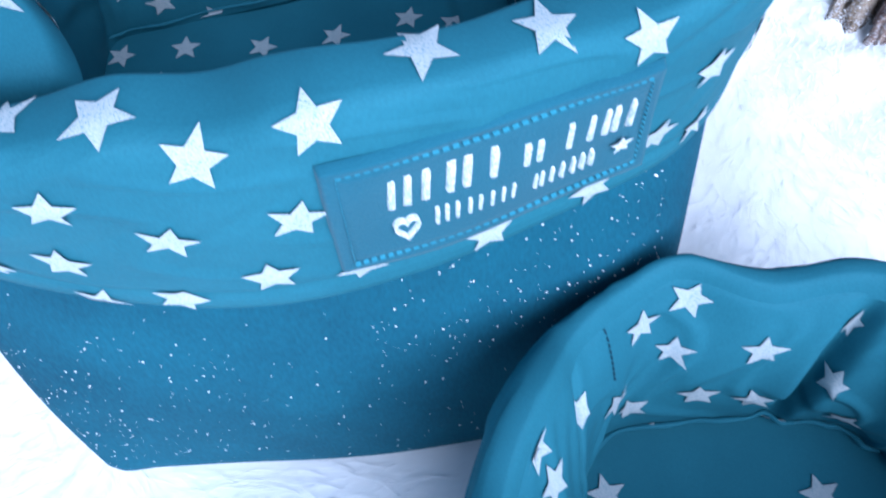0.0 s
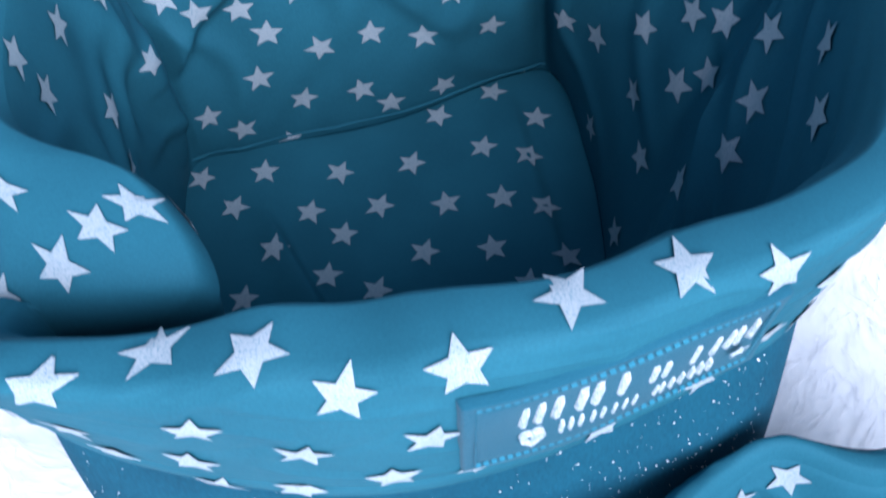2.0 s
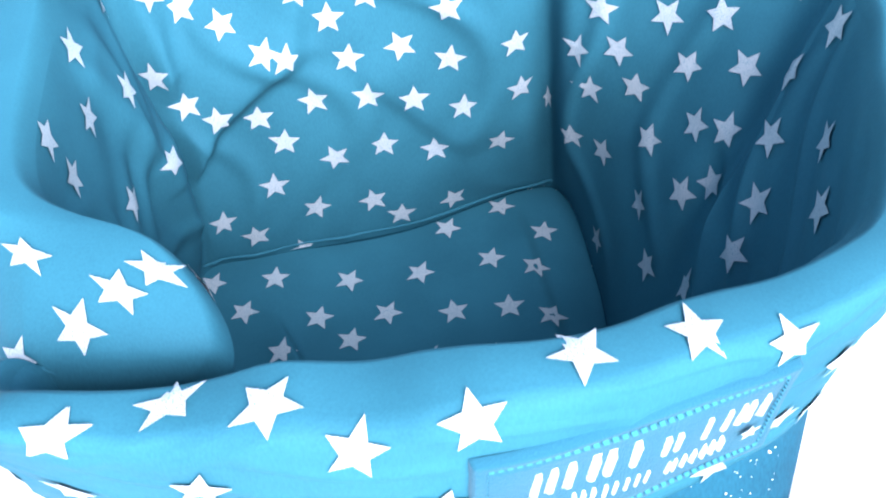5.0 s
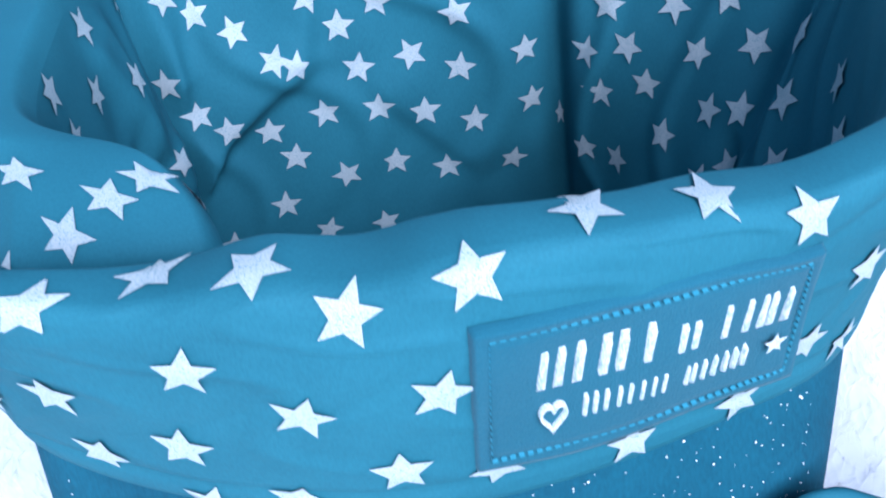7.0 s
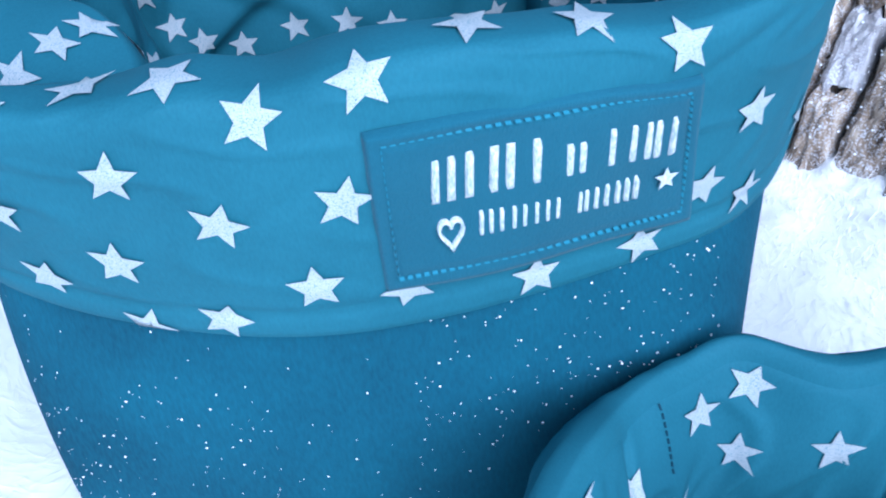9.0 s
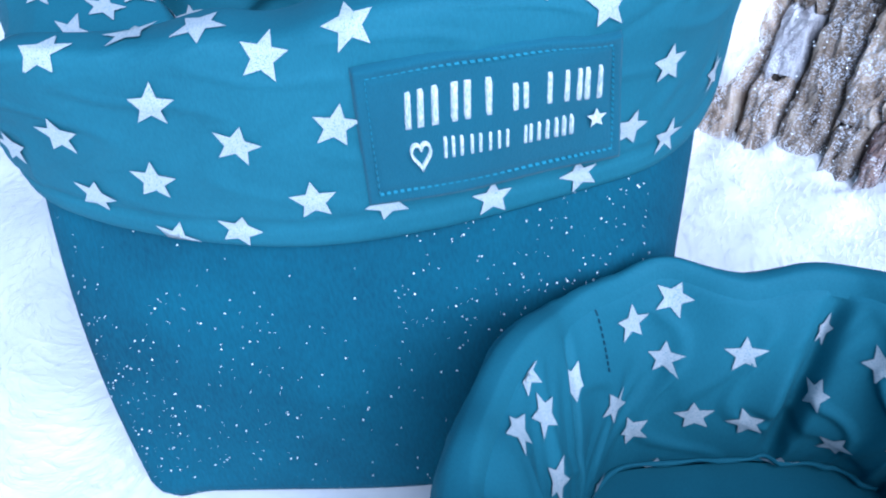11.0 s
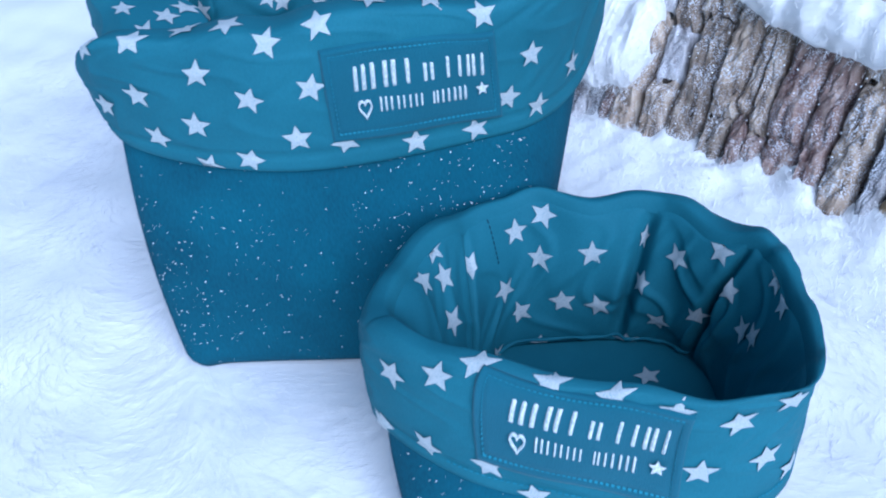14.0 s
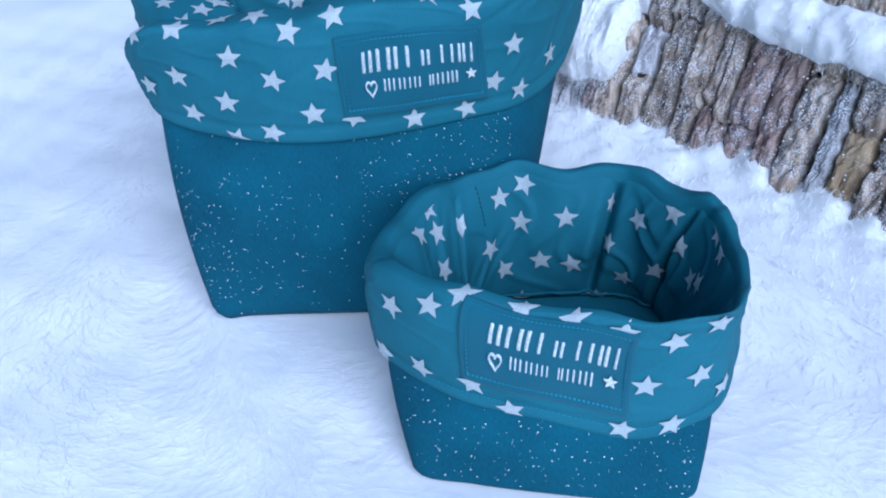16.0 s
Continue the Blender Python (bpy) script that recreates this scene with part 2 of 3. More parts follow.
def body_at(shape, u, v):
    """The outside wall: v = 0 on the ground, 1 under the hem."""
    u, v = np.broadcast_arrays(np.asarray(u, float), np.asarray(v, float))
    hem, base, n = outline(shape["hem"], u), outline(shape["base"], u), outward(shape["hem"], u)
    top = hem - n * 0.0065
    top[..., 2] += 0.012
    p = base + (top - base) * v[..., None]
    p = p + n * (shape["belly"] * np.sin(np.pi * v))[..., None]
    round_off = np.clip(1 - v / 0.07, 0, 1)[..., None]
    return p - n * 0.006 * round_off ** 2


# ---- end surfaces ----


def part(name, bm, mat, parent=None, label=""):
    """One mesh object from a bmesh, under a thing or a part."""
    me = bpy.data.meshes.new(name)
    bm.to_mesh(me)
    bm.free()
    return part_mesh(name, me, mat, parent, label)


def part_mesh(name, me, mat, parent=None, label=""):
    me.materials.append(mat)
    me.polygons.foreach_set("use_smooth", [True] * len(me.polygons))
    ob = new(name, me)
    ob.parent = parent
    if label:
        ob["label"] = label
    return ob


def sheet(points, closed=True):
    """A bmesh grid from an array rows x columns x 3; closed joins the last column to the first."""
    rows, cols = points.shape[:2]
    bm = bmesh.new()
    vs = [[bm.verts.new(p) for p in row] for row in points]
    for i in range(rows - 1):
        for j in range(cols if closed else cols - 1):
            k = (j + 1) % cols
            bm.faces.new((vs[i][j], vs[i][k], vs[i + 1][k], vs[i + 1][j]))
    return bm, vs


def thicken(bm, depth):
    bmesh.ops.recalc_face_normals(bm, faces=bm.faces)
    bmesh.ops.solidify(bm, geom=bm.faces[:], thickness=depth)
    return bm


def frame_on(surface, u, v):
    """Place, two metric tangents in (u, v) and the normal of a surface at (u, v)."""
    e = 0.01
    p = surface(u, v)
    du, dv = (surface(u + e, v) - surface(u - e, v)) / (2 * e), (surface(u, v + e) - surface(u, v - e)) / (2 * e)
    return p, du, dv


def flat_shape(surface, side, u, v, angle, loops, lift, low=0.015):
    """Vertices of a flat drawing (metres) pressed on to a surface round (u, v), raised by lift."""
    p, du, dv = frame_on(surface, u, v)
    a = du / np.linalg.norm(du)
    nrm = np.cross(du, dv)
    nrm = nrm / np.linalg.norm(nrm)
    b = np.cross(nrm, a)
    if b[2] < 0:
        b = -b
    c, s = math.cos(angle), math.sin(angle)
    xy = np.asarray(loops, float) @ np.array([[c, s], [-s, c]])
    goal = p + xy[:, :1] * a + xy[:, 1:] * b
    us, vs = np.full(len(xy), float(u)), np.full(len(xy), float(v))
    for _ in range(6):
        q, qu, qv = frame_on(surface, us, vs)
        d = goal - q
        uu, vv, uv = (qu * qu).sum(1), (qv * qv).sum(1), (qu * qv).sum(1)
        e, f = (d * qu).sum(1), (d * qv).sum(1)
        det = uu * vv - uv ** 2 + 1e-14
        us = us + np.clip((e * vv - f * uv) / det, -0.2, 0.2)
        vs = np.clip(vs + np.clip((f * uu - e * uv) / det, -0.06, 0.06), low, 0.995)
    q, qu, qv = frame_on(surface, us, vs)
    m = np.cross(qu, qv)
    return q + m / (np.linalg.norm(m, axis=1, keepdims=True) + 1e-12) * side * lift


def wrapped_shape(surface, side, u, v, angle, loops, lift):
    """A flat drawing laid round a turned edge: its height runs along the surface's own curve at each u."""
    c, s = math.cos(angle), math.sin(angle)
    xy = np.asarray(loops, float) @ np.array([[c, s], [-s, c]])
    du = (surface(u + 0.05, v) - surface(u - 0.05, v)) / 0.1
    us = u + xy[:, 0] / max(np.linalg.norm(du), 0.008)
    grid = 0.02 + 0.975 * np.linspace(0, 1, 500)
    run = surface(us[:, None], grid[None, :])
    arc = np.concatenate([np.zeros((len(us), 1)), np.cumsum(np.linalg.norm(np.diff(run, axis=1), axis=2), axis=1)], 1)
    at = np.array([np.interp(np.interp(v, grid, a) - h, a, grid) for a, h in zip(arc, xy[:, 1])])
    q = surface(us, at)
    e = 0.012
    m = np.cross(surface(us + 0.03, at) - surface(us - 0.03, at), surface(us, np.minimum(at + e, 1)) - surface(us, np.maximum(at - e, 0)))
    return q + m / (np.linalg.norm(m, axis=1, keepdims=True) + 1e-12) * side * lift


def star_loop(r, seed):
    """Ten corners, their midpoints and a centre of a hand-cut five-pointed star."""
    rnd = random.Random(seed)
    c = []
    for i in range(10):
        rr = r * (1.0 if i % 2 == 0 else 0.45) * rnd.uniform(0.95, 1.05)
        a = math.pi / 2 + i * math.pi / 5
        c.append((rr * math.cos(a), rr * math.sin(a)))
    return c


def star_mesh(surface, side, u, v, angle, r, seed, low, lift=0.0008):
    c = star_loop(r, seed)
    loops = c + [(0.5 * x, 0.5 * y) for x, y in c] + [(0, 0)]
    if low > 0.05:
        pts = wrapped_shape(surface, side, u, v, angle, loops, lift)
    else:
        pts = flat_shape(surface, side, u, v, angle, loops, lift, low)
    bm = bmesh.new()
    vs = [bm.verts.new(p) for p in pts]
    for i in range(10):
        j = (i + 1) % 10
        bm.faces.new((vs[i], vs[j], vs[10 + j], vs[10 + i]))
        bm.faces.new((vs[10 + i], vs[10 + j], vs[20]))
    return bm


def stars_on(parent, surface, side, places, r, low=0.015):
    for i, (u, v, a) in enumerate(places):
        part("star", star_mesh(surface, side, u, v, radians(a), r, i, low), PRINT, parent, "worn silver printed star" if i == 0 else "")


# ---- fur ground ----
def lumps(x, y):
    return (0.005 * np.sin(9 * x + 4 * y) * np.sin(11 * y - 5 * x + 1) + 0.0025 * np.sin(31 * x - 13 * y) * np.sin(27 * y + 17 * x + 2)
            + 0.001 * np.sin(83 * x + 41 * y) * np.sin(71 * y - 39 * x))


def inside(shape, x, y, grow):
    """True where a place lies under a basket."""
    k = np.asarray(shape["base"])[:, :2]
    c = k.mean(0)
    k = c + (k - c) * grow
    hit = np.zeros(x.shape, bool)
    for (x0, y0), (x1, y1) in zip(k, np.roll(k, -1, 0)):
        cross = ((y0 > y) != (y1 > y)) & (x < (x1 - x0) * (y - y0) / (y1 - y0 + 1e-12) + x0)
        hit ^= cross
    return hit


def near_base(shape, x, y):
    k = np.asarray(outline(shape["base"], np.linspace(0, len(shape["base"]), 140, endpoint=False)))[:, :2]
    return np.sqrt(((x[..., None] - k[:, 0]) ** 2 + (y[..., None] - k[:, 1]) ** 2).min(-1))


def fur_height(x, y):
    z = lumps(x, y) - 0.001
    for s in (BIG, SMALL):
        away = np.where(inside(s, x, y, 1.0), 0, near_base(s, x, y))
        z = np.minimum(z, 0.0) * np.clip(away / 0.03, 0, 1) + np.maximum(z, 0) * np.clip(away / 0.04, 0, 1) - 0.002 * np.exp(-away / 0.01)
    return z + GROUND


steps = np.linspace(-1, 1, 181)
far = np.sign(steps) * (0.9 * np.abs(steps) + 80 * np.abs(steps) ** 14)
gx, gy = np.meshgrid(far, far + 0.25)
gz = np.where((np.abs(gx) < 1.5) & (np.abs(gy) < 1.5), fur_height(gx, gy), GROUND - 0.001)
bm, _ = sheet(np.stack([gx, gy, gz], -1), closed=False)
ground = part("ground", bm, FUR)
tagged(ground, "soft white long-pile faux fur spread as the ground", "fur rug", kind="structure")

rng = np.random.default_rng(4)
count = 42000
x, y = rng.uniform(-0.5, 0.5, count), rng.uniform(-0.2, 0.62, count)
keep = ~(inside(BIG, x, y, 1.0) | inside(SMALL, x, y, 1.0))
x, y = x[keep], y[keep]
flow = 2.6 * np.sin(5 * x + 2 * y) + 1.7 * np.sin(6 * y - 3 * x + 1) + 0.9 * np.sin(17 * x + 13 * y) + rng.normal(0, 0.45, x.size)
long_ = rng.uniform(0.012, 0.034, x.size)
rise = rng.uniform(0.0006, 0.0035, x.size)
wide = rng.uniform(0.00008, 0.0002, x.size)
z = fur_height(x, y)
rows_ = []
for k, (out, up, w) in enumerate(((0.0, 0.0, 1.0), (0.4, 0.8, 0.9), (0.75, 1.0, 0.6), (1.0, 0.75, 0.15))):
    turn = flow + 0.5 * out
    cx, cy, cz = x + np.cos(turn) * long_ * out, y + np.sin(turn) * long_ * out, z + rise * up
    sx, sy = -np.sin(turn) * wide * w, np.cos(turn) * wide * w
    rows_ += [np.stack([cx + sx, cy + sy, cz], -1), np.stack([cx - sx, cy - sy, cz], -1)]
verts = np.stack(rows_, 1)
tips = verts[:, -1]
clear = ~(inside(BIG, tips[:, 0], tips[:, 1], 0.975) | inside(SMALL, tips[:, 0], tips[:, 1], 0.97))
verts = verts[clear]
n_s = len(verts)
first = np.arange(n_s)[:, None] * 8
faces = np.concatenate([first + np.array(q) for q in ((0, 1, 3, 2), (2, 3, 5, 4), (4, 5, 7, 6))])
me = bpy.data.meshes.new("fur_pile")
me.from_pydata(verts.reshape(-1, 3), [], faces.tolist())
pile = part_mesh("fur_pile", me, HAIR)
tagged(pile, "loose white hairs of the faux fur pile", "fur", kind="stuff")


# ---- baskets ----


def label_on(cuff, shape, corners, label):
    """A stitched patch on the cuff: corners are (u, s) at top left, top right, bottom right, bottom left."""
    tl, tr, br, bl = (np.array(c) for c in corners)

    def at(a, b):
        a, b = np.asarray(a, float)[..., None], np.asarray(b, float)[..., None]
        uv = (tl * (1 - a) + tr * a) * (1 - b) + (bl * (1 - a) + br * a) * b
        p = cuff_at(shape, uv[..., 0], uv[..., 1], 0.0)
        e = 0.03
        flat = lambda du, ds: cuff_at(shape, uv[..., 0] + du, uv[..., 1] + ds, 0.0)
        n = np.cross(flat(e, 0) - flat(-e, 0), flat(0, e) - flat(0, -e))
        return p, -n / np.linalg.norm(n, axis=-1, keepdims=True)

    def lifted(a, b, h):
        p, n = at(a, b)
        return p + n * (np.asarray(h, float)[..., None] if np.ndim(h) else h)

    aa, bb = np.meshgrid(np.linspace(0, 1, 101), np.linspace(0, 1, 61))
    edge = np.minimum(np.minimum(aa, 1 - aa) * 83, np.minimum(bb, 1 - bb) * 47)
    h = -0.0004 + 0.0024 * np.clip(edge / 0.9, 0.0, 1) ** 0.5 - 0.0004 * np.exp(-((edge - 4.2) / 0.9) ** 2) + 0.0005 * np.sin(9 * aa + 5 * bb)
    bm, _ = sheet(lifted(aa, bb, h), closed=False)
    patch = part("fabric_label", bm, PATCH, cuff, label)

    def strip(pts, half, mat, name, parent, lab="", top=0.0031):
        """A raised ribbon along (a, b) points; half is its half width in a."""
        pts = np.asarray(pts, float)
        t = np.gradient(pts, axis=0) * np.array([83, 47])
        t /= np.maximum(np.linalg.norm(t, axis=1, keepdims=True), 1e-9)
        off = np.stack([-t[:, 1], t[:, 0]], -1) * half * np.array([1, 83 / 47])
        rows = [lifted(*(pts + off * k).T, hh) for k, hh in ((1, 0.0016), (0.8, top), (-0.8, top), (-1, 0.0016))]
        bm, _ = sheet(np.stack(rows), closed=False)
        return part(name, bm, mat, parent, lab)

    def bar(a0, a1, b0, b1, name):
        """An upright embroidered stroke with a slight lean."""
        g, k = np.meshgrid(np.linspace(a0, a1, 5), np.linspace(b0, b1, 8))
        g = g + 0.03 * (b1 - k)
        hh = np.full(g.shape, 0.0030)
        hh[0], hh[-1], hh[:, 0], hh[:, -1] = 0.0016, 0.0016, 0.0016, 0.0016
        bm, _ = sheet(lifted(g, k, hh), closed=False)
        part(name, bm, STITCHED, patch, "silver embroidered bar")

    for a0, a1 in ((.175, .245), (.272, .362), (.382, .478), (.545, .605), (.668, .760), (.788, .846), (.880, .898)):
        mid = 0.06 if 0.5 < a0 < 0.6 else 0
        thin = min(0.024, a1 - a0)
        bar(a0, a0 + thin, 0.225 + mid, 0.515, "large_bar")
        if a1 - a0 > 0.05:
            bar(a1 - thin, a1, 0.225 + mid, 0.515, "large_bar")
    for a0, a1 in ((.302, .342), (.358, .406), (.422, .468), (.486, .528), (.580, .612), (.630, .642), (.662, .710), (.728, .772)):
        thin = min(0.013, a1 - a0)
        bar(a0, a0 + thin, 0.60, 0.755, "small_bar")
        if a1 - a0 > 0.02:
            bar(a1 - thin, a1, 0.60, 0.755, "small_bar")
    ts = np.linspace(0, 2 * np.pi, 41)
    heart = np.stack([0.222 + 0.0022 * 16 * np.sin(ts) ** 3, 0.69 - 0.0060 * (13 * np.cos(ts) - 5 * np.cos(2 * ts) - 2 * np.cos(3 * ts) - np.cos(4 * ts))], -1)
    strip(heart, 0.0045, STITCHED, "heart_outline", patch, "silver embroidered heart outline")
    c = np.array(star_loop(1.0, 5))
    c = np.concatenate([c, c * 0.45, [[0, 0]]])
    a, b = 0.872 + 0.044 * c[:, 0], 0.645 - 0.043 * 83 / 47 * c[:, 1]
    pts = lifted(a, b, np.full(21, 0.0030))
    bm = bmesh.new()
    vs = [bm.verts.new(p) for p in pts]
    for i in range(10):
        j = (i + 1) % 10
        bm.faces.new((vs[i], vs[j], vs[10 + j], vs[10 + i]))
        bm.faces.new((vs[10 + i], vs[10 + j], vs[20]))
    part("star_emblem", bm, STITCHED, patch, "silver embroidered star")

    # running stitch round the edge
    v_, f_ = [], []
    runs = [((x, 0.085), (x + 0.016, 0.085)) for x in np.arange(0.05, 0.94, 0.026)] + [((x, 0.915), (x + 0.016, 0.915)) for x in np.arange(0.05, 0.94, 0.026)]
    runs += [((0.05, y), (0.05, y + 0.028)) for y in np.arange(0.1, 0.9, 0.046)] + [((0.95, y), (0.95, y + 0.028)) for y in np.arange(0.1, 0.9, 0.046)]
    for p, q in runs:
        p, q = np.array(p), np.array(q)
        t = (q - p) * np.array([83, 47])
        t /= np.linalg.norm(t)
        o = np.array([-t[1] / 83, t[0] / 47]) * 0.32
        base = len(v_)
        for c_, hh in ((p + o, .0014), (q + o, .0014), (q, .0026), (p, .0026), (p - o, .0014), (q - o, .0014)):
            v_.append(lifted(c_[0], c_[1], hh))
        f_ += [(base, base + 1, base + 2, base + 3), (base + 3, base + 2, base + 5, base + 4)]
    me = bpy.data.meshes.new("stitching")
    me.from_pydata(v_, [], f_)
    part_mesh("stitching", me, THREAD, patch, "light teal running stitch")
    return patch


def seam_on(parent, surface, side, start, end, count, name, lab, mat, half=0.0004):
    """A row of short stitches from one (u, v) to another."""
    v_, f_ = [], []
    for i in range(count):
        f0, f1 = (i + 0.08) / count, (i + 0.72) / count
        ends = []
        for f in (f0, f1):
            u, v = start[0] + (end[0] - start[0]) * f, start[1] + (end[1] - start[1]) * f
            p, du, dv = frame_on(surface, u, v)
            n = np.cross(du, dv)
            ends.append((p, side * n / np.linalg.norm(n)))
        (p, n), (q, m) = ends
        o = np.cross(q - p, n)
        o = o / np.linalg.norm(o) * half
        base = len(v_)
        v_ += [p + o + n * .0002, q + o + m * .0002, q + m * .0009, p + n * .0009, p - o + n * .0002, q - o + m * .0002]
        f_ += [(base, base + 1, base + 2, base + 3), (base + 3, base + 2, base + 5, base + 4)]
    me = bpy.data.meshes.new(name)
    me.from_pydata(v_, [], f_)
    return part_mesh(name, me, mat, parent, lab)


def glitter_on(parent, shape, spots, seed):
    """Loose glitter flecks in drifts on the outside wall."""
    rnd = random.Random(seed)
    v_, f_ = [], []
    for u0, u1, v0, v1, amount in spots:
        for _ in range(amount):
            u, v = rnd.uniform(u0, u1), rnd.uniform(v0, v1)
            p, du, dv = frame_on(lambda a, b: body_at(shape, a, b), u, v)
            n = np.cross(du, dv)
            n = n / np.linalg.norm(n)
            a = du / np.linalg.norm(du)
            b = np.cross(n, a)
            n = n + a * rnd.gauss(0, .3) + b * rnd.gauss(0, .3)
            n = n / np.linalg.norm(n)
            a = np.cross(b, n)
            r = rnd.choice((.00012, .00016, .00020, .00026, .00038))
            base = len(v_)
            for k in range(6):
                v_.append(p + n * .0006 + (a * math.cos(k * 1.047) + b * math.sin(k * 1.047)) * r)
            f_.append(tuple(range(base, base + 6)))
    me = bpy.data.meshes.new("glitter")
    me.from_pydata(v_, [], f_)
    ob = part_mesh("glitter", me, GLITTER, parent, "scattered white glitter flecks")
    ob["kind"] = "stuff"
    return ob


def ridge(x, y, start, end, height, soft, sharp):
    """A buckle along a line: it swells softly on one side and drops sharply on the other."""
    dx, dy = end[0] - start[0], end[1] - start[1]
    span = math.hypot(dx, dy)
    along = ((x - start[0]) * dx + (y - start[1]) * dy) / span ** 2
    across = ((x - start[0]) * -dy + (y - start[1]) * dx) / span
    ends = np.clip(5 * (along + 0.1), 0, 1) * np.clip(5 * (1.1 - along), 0, 1)
    return height * ends * np.where(across > 0, np.exp(-(across / sharp) ** 2), np.exp(-(across / soft) ** 2))


def floor_fold(x, y):
    """Where the floor lining has buckled, and its loose edge along the wall."""
    return ridge(x, y, (-0.086, 0.335), (-0.022, 0.234), 0.005, 0.011, 0.0025) + ridge(x, y, (0.030, 0.412), (0.062, 0.285), 0.0035, 0.012, 0.003)


def roll_along(parent, shape, u0, u1, v, radius, name, lab):
    """A turned-in seam allowance that stands up along the floor's edge."""
    us = np.linspace(u0, u1, 90)
    c = lining_at(shape, us, v)
    n = outward(shape["base"], us)
    rows = []
    for k in range(9):
        a = math.pi * (k / 8 * 1.5 - 0.3)
        r = radius * (1 + 0.25 * np.sin(us * 9))[:, None]
        rows.append(c - n * r * (1.1 + math.cos(a)) + np.array([0, 0, 1]) * r * math.sin(a))
    bm, _ = sheet(np.stack(rows), closed=False)
    return part(name, bm, COTTON, parent, lab)


def basket(shape, label, patch_corners, cuff_stars, lining_stars, floor_stars, star_r, drifts):
    c = np.asarray(shape["base"]).mean(0)
    thing = new("fabric_basket")
    thing.location = (c[0], c[1], GROUND)
    thing.empty_display_size = 0.05
    tagged(thing, label, "fabric basket", "matching star-print fabric baskets")
    U = np.linspace(0, len(shape["rim"]), 520, endpoint=False)

    rows = [body_at(shape, U, v) for v in np.linspace(0, 1, 30)]
    under = np.mean(rows[0], 0)
    floor = [under + (rows[0] - under) * k for k in (0.0, 0.5, 0.9)]
    bm, _ = sheet(np.stack(floor + rows))
    bmesh.ops.remove_doubles(bm, verts=bm.verts, dist=1e-6)
    body = part("body", bm, VELOUR, thing, "glittery dark teal velour outer wall")
    glitter_on(body, shape, drifts, 3)

    s_rows = np.concatenate([np.linspace(0, 0.12, 6), np.linspace(0.15, 1, 48)])
    rows = [cuff_at(shape, U, s) for s in s_rows]
    n = outward(shape["hem"], U)
    last = rows[-1]
    for inn, up in ((0.0012, -0.0012), (0.0028, -0.0006), (0.0034, 0.002), (0.004, 0.02)):
        rows.append(last - n * inn + np.array([0, 0, up]))
    bm, _ = sheet(np.stack(rows))
    cuff = part("cuff", bm, COTTON, thing, "turned-down teal cotton cuff with silver stars")
    stars_on(cuff, lambda a, b: cuff_at(shape, a, b), -1, cuff_stars, star_r, 0.10)
    label_on(cuff, shape, patch_corners, "teal canvas label with silver embroidery")

    rows = [lining_at(shape, U, v) for v in np.linspace(1, 0, 80)]
    bm, _ = sheet(np.stack(rows))
    lining = part("lining", bm, COTTON, thing, "creased teal cotton lining with silver stars")
    stars_on(lining, lambda a, b: lining_at(shape, a, b), -1, lining_stars, star_r)

    low = lining_at(shape, U, 0.0)
    mid = low.mean(0)
    rows = [mid + (low - mid) * k for k in np.linspace(0, 1.0, 50)]
    rows = [r - np.array([0, 0, 0.0005]) for r in rows]
    for r in rows:
        r[:, 2] += floor_fold(r[:, 0], r[:, 1]) + 0.0006 * np.sin(60 * r[:, 0] + 20 * r[:, 1]) + 0.0008 * np.sin(25 * r[:, 1] - 40 * r[:, 0])
    bm, _ = sheet(np.stack(rows))
    bmesh.ops.remove_doubles(bm, verts=bm.verts, dist=1e-6)
    floor_part = part("floor_panel", bm, COTTON, thing, "teal star-print inside floor")

    def flat(a, b):
        a, b = np.broadcast_arrays(np.asarray(a, float), np.asarray(b, float))
        return np.stack([a, b, 0.0035 + floor_fold(a, b) + 0.0006 * np.sin(60 * a + 20 * b) + 0.0008 * np.sin(25 * b - 40 * a)], -1)
    for i, (x, y, a) in enumerate(floor_stars):
        pts = [flat(x + px * math.cos(a) - py * math.sin(a), y + px * math.sin(a) + py * math.cos(a)) for px, py in star_loop(star_r, i)]
        bm = bmesh.new()
        bm.faces.new([bm.verts.new(p) for p in pts])
        part("star", bm, PRINT, floor_part)

    for ob in (body, cuff, lining, floor_part):
        ob.matrix_parent_inverse = Matrix.Translation((-c[0], -c[1], -GROUND))
    return thing, body, cuff, lining, floor_part

BIG_CUFF_STARS = [(2.968, 0.27, -15), (3.542, 0.233, 7), (2.186, 0.469, -8), (2.686, 0.632, -19), (3.365, 0.601, -19), (2.011, 0.776, -6), (3.107, 0.841, 0), (1.456, 0.88, -19), (5.22, 0.258, 3), (5.818, 0.63, -3), (4.115, 0.122, 21), (1.408, 0.629, 2), (2.515, 0.946, -20), (2.015, 0.999, -18), (5.516, 0.821, -17), (5.978, 0.917, -12), (4.413, 0.942, -3), (5.092, 0.941, 14), (3.65, 0.89, 20), (2.495, 0.14, -20), (4.737, 0.134, -14), (1.899, 0.122, 16), (1.457, 0.168, 6), (6.661, 0.819, -3), (1.469, 0.17, 6), (0.687, 0.735, -5), (0.836, 0.201, 6), (-2.907, 0.225, -7), (-2.556, 0.136, -7), (-2.196, 0.182, -8), (-2.743, 0.121, 10), (-1.789, 0.335, -1)]
BIG_LABEL = [(3.509, 0.416), (5.343, 0.407), (5.437, 0.905), (3.503, 0.89)]
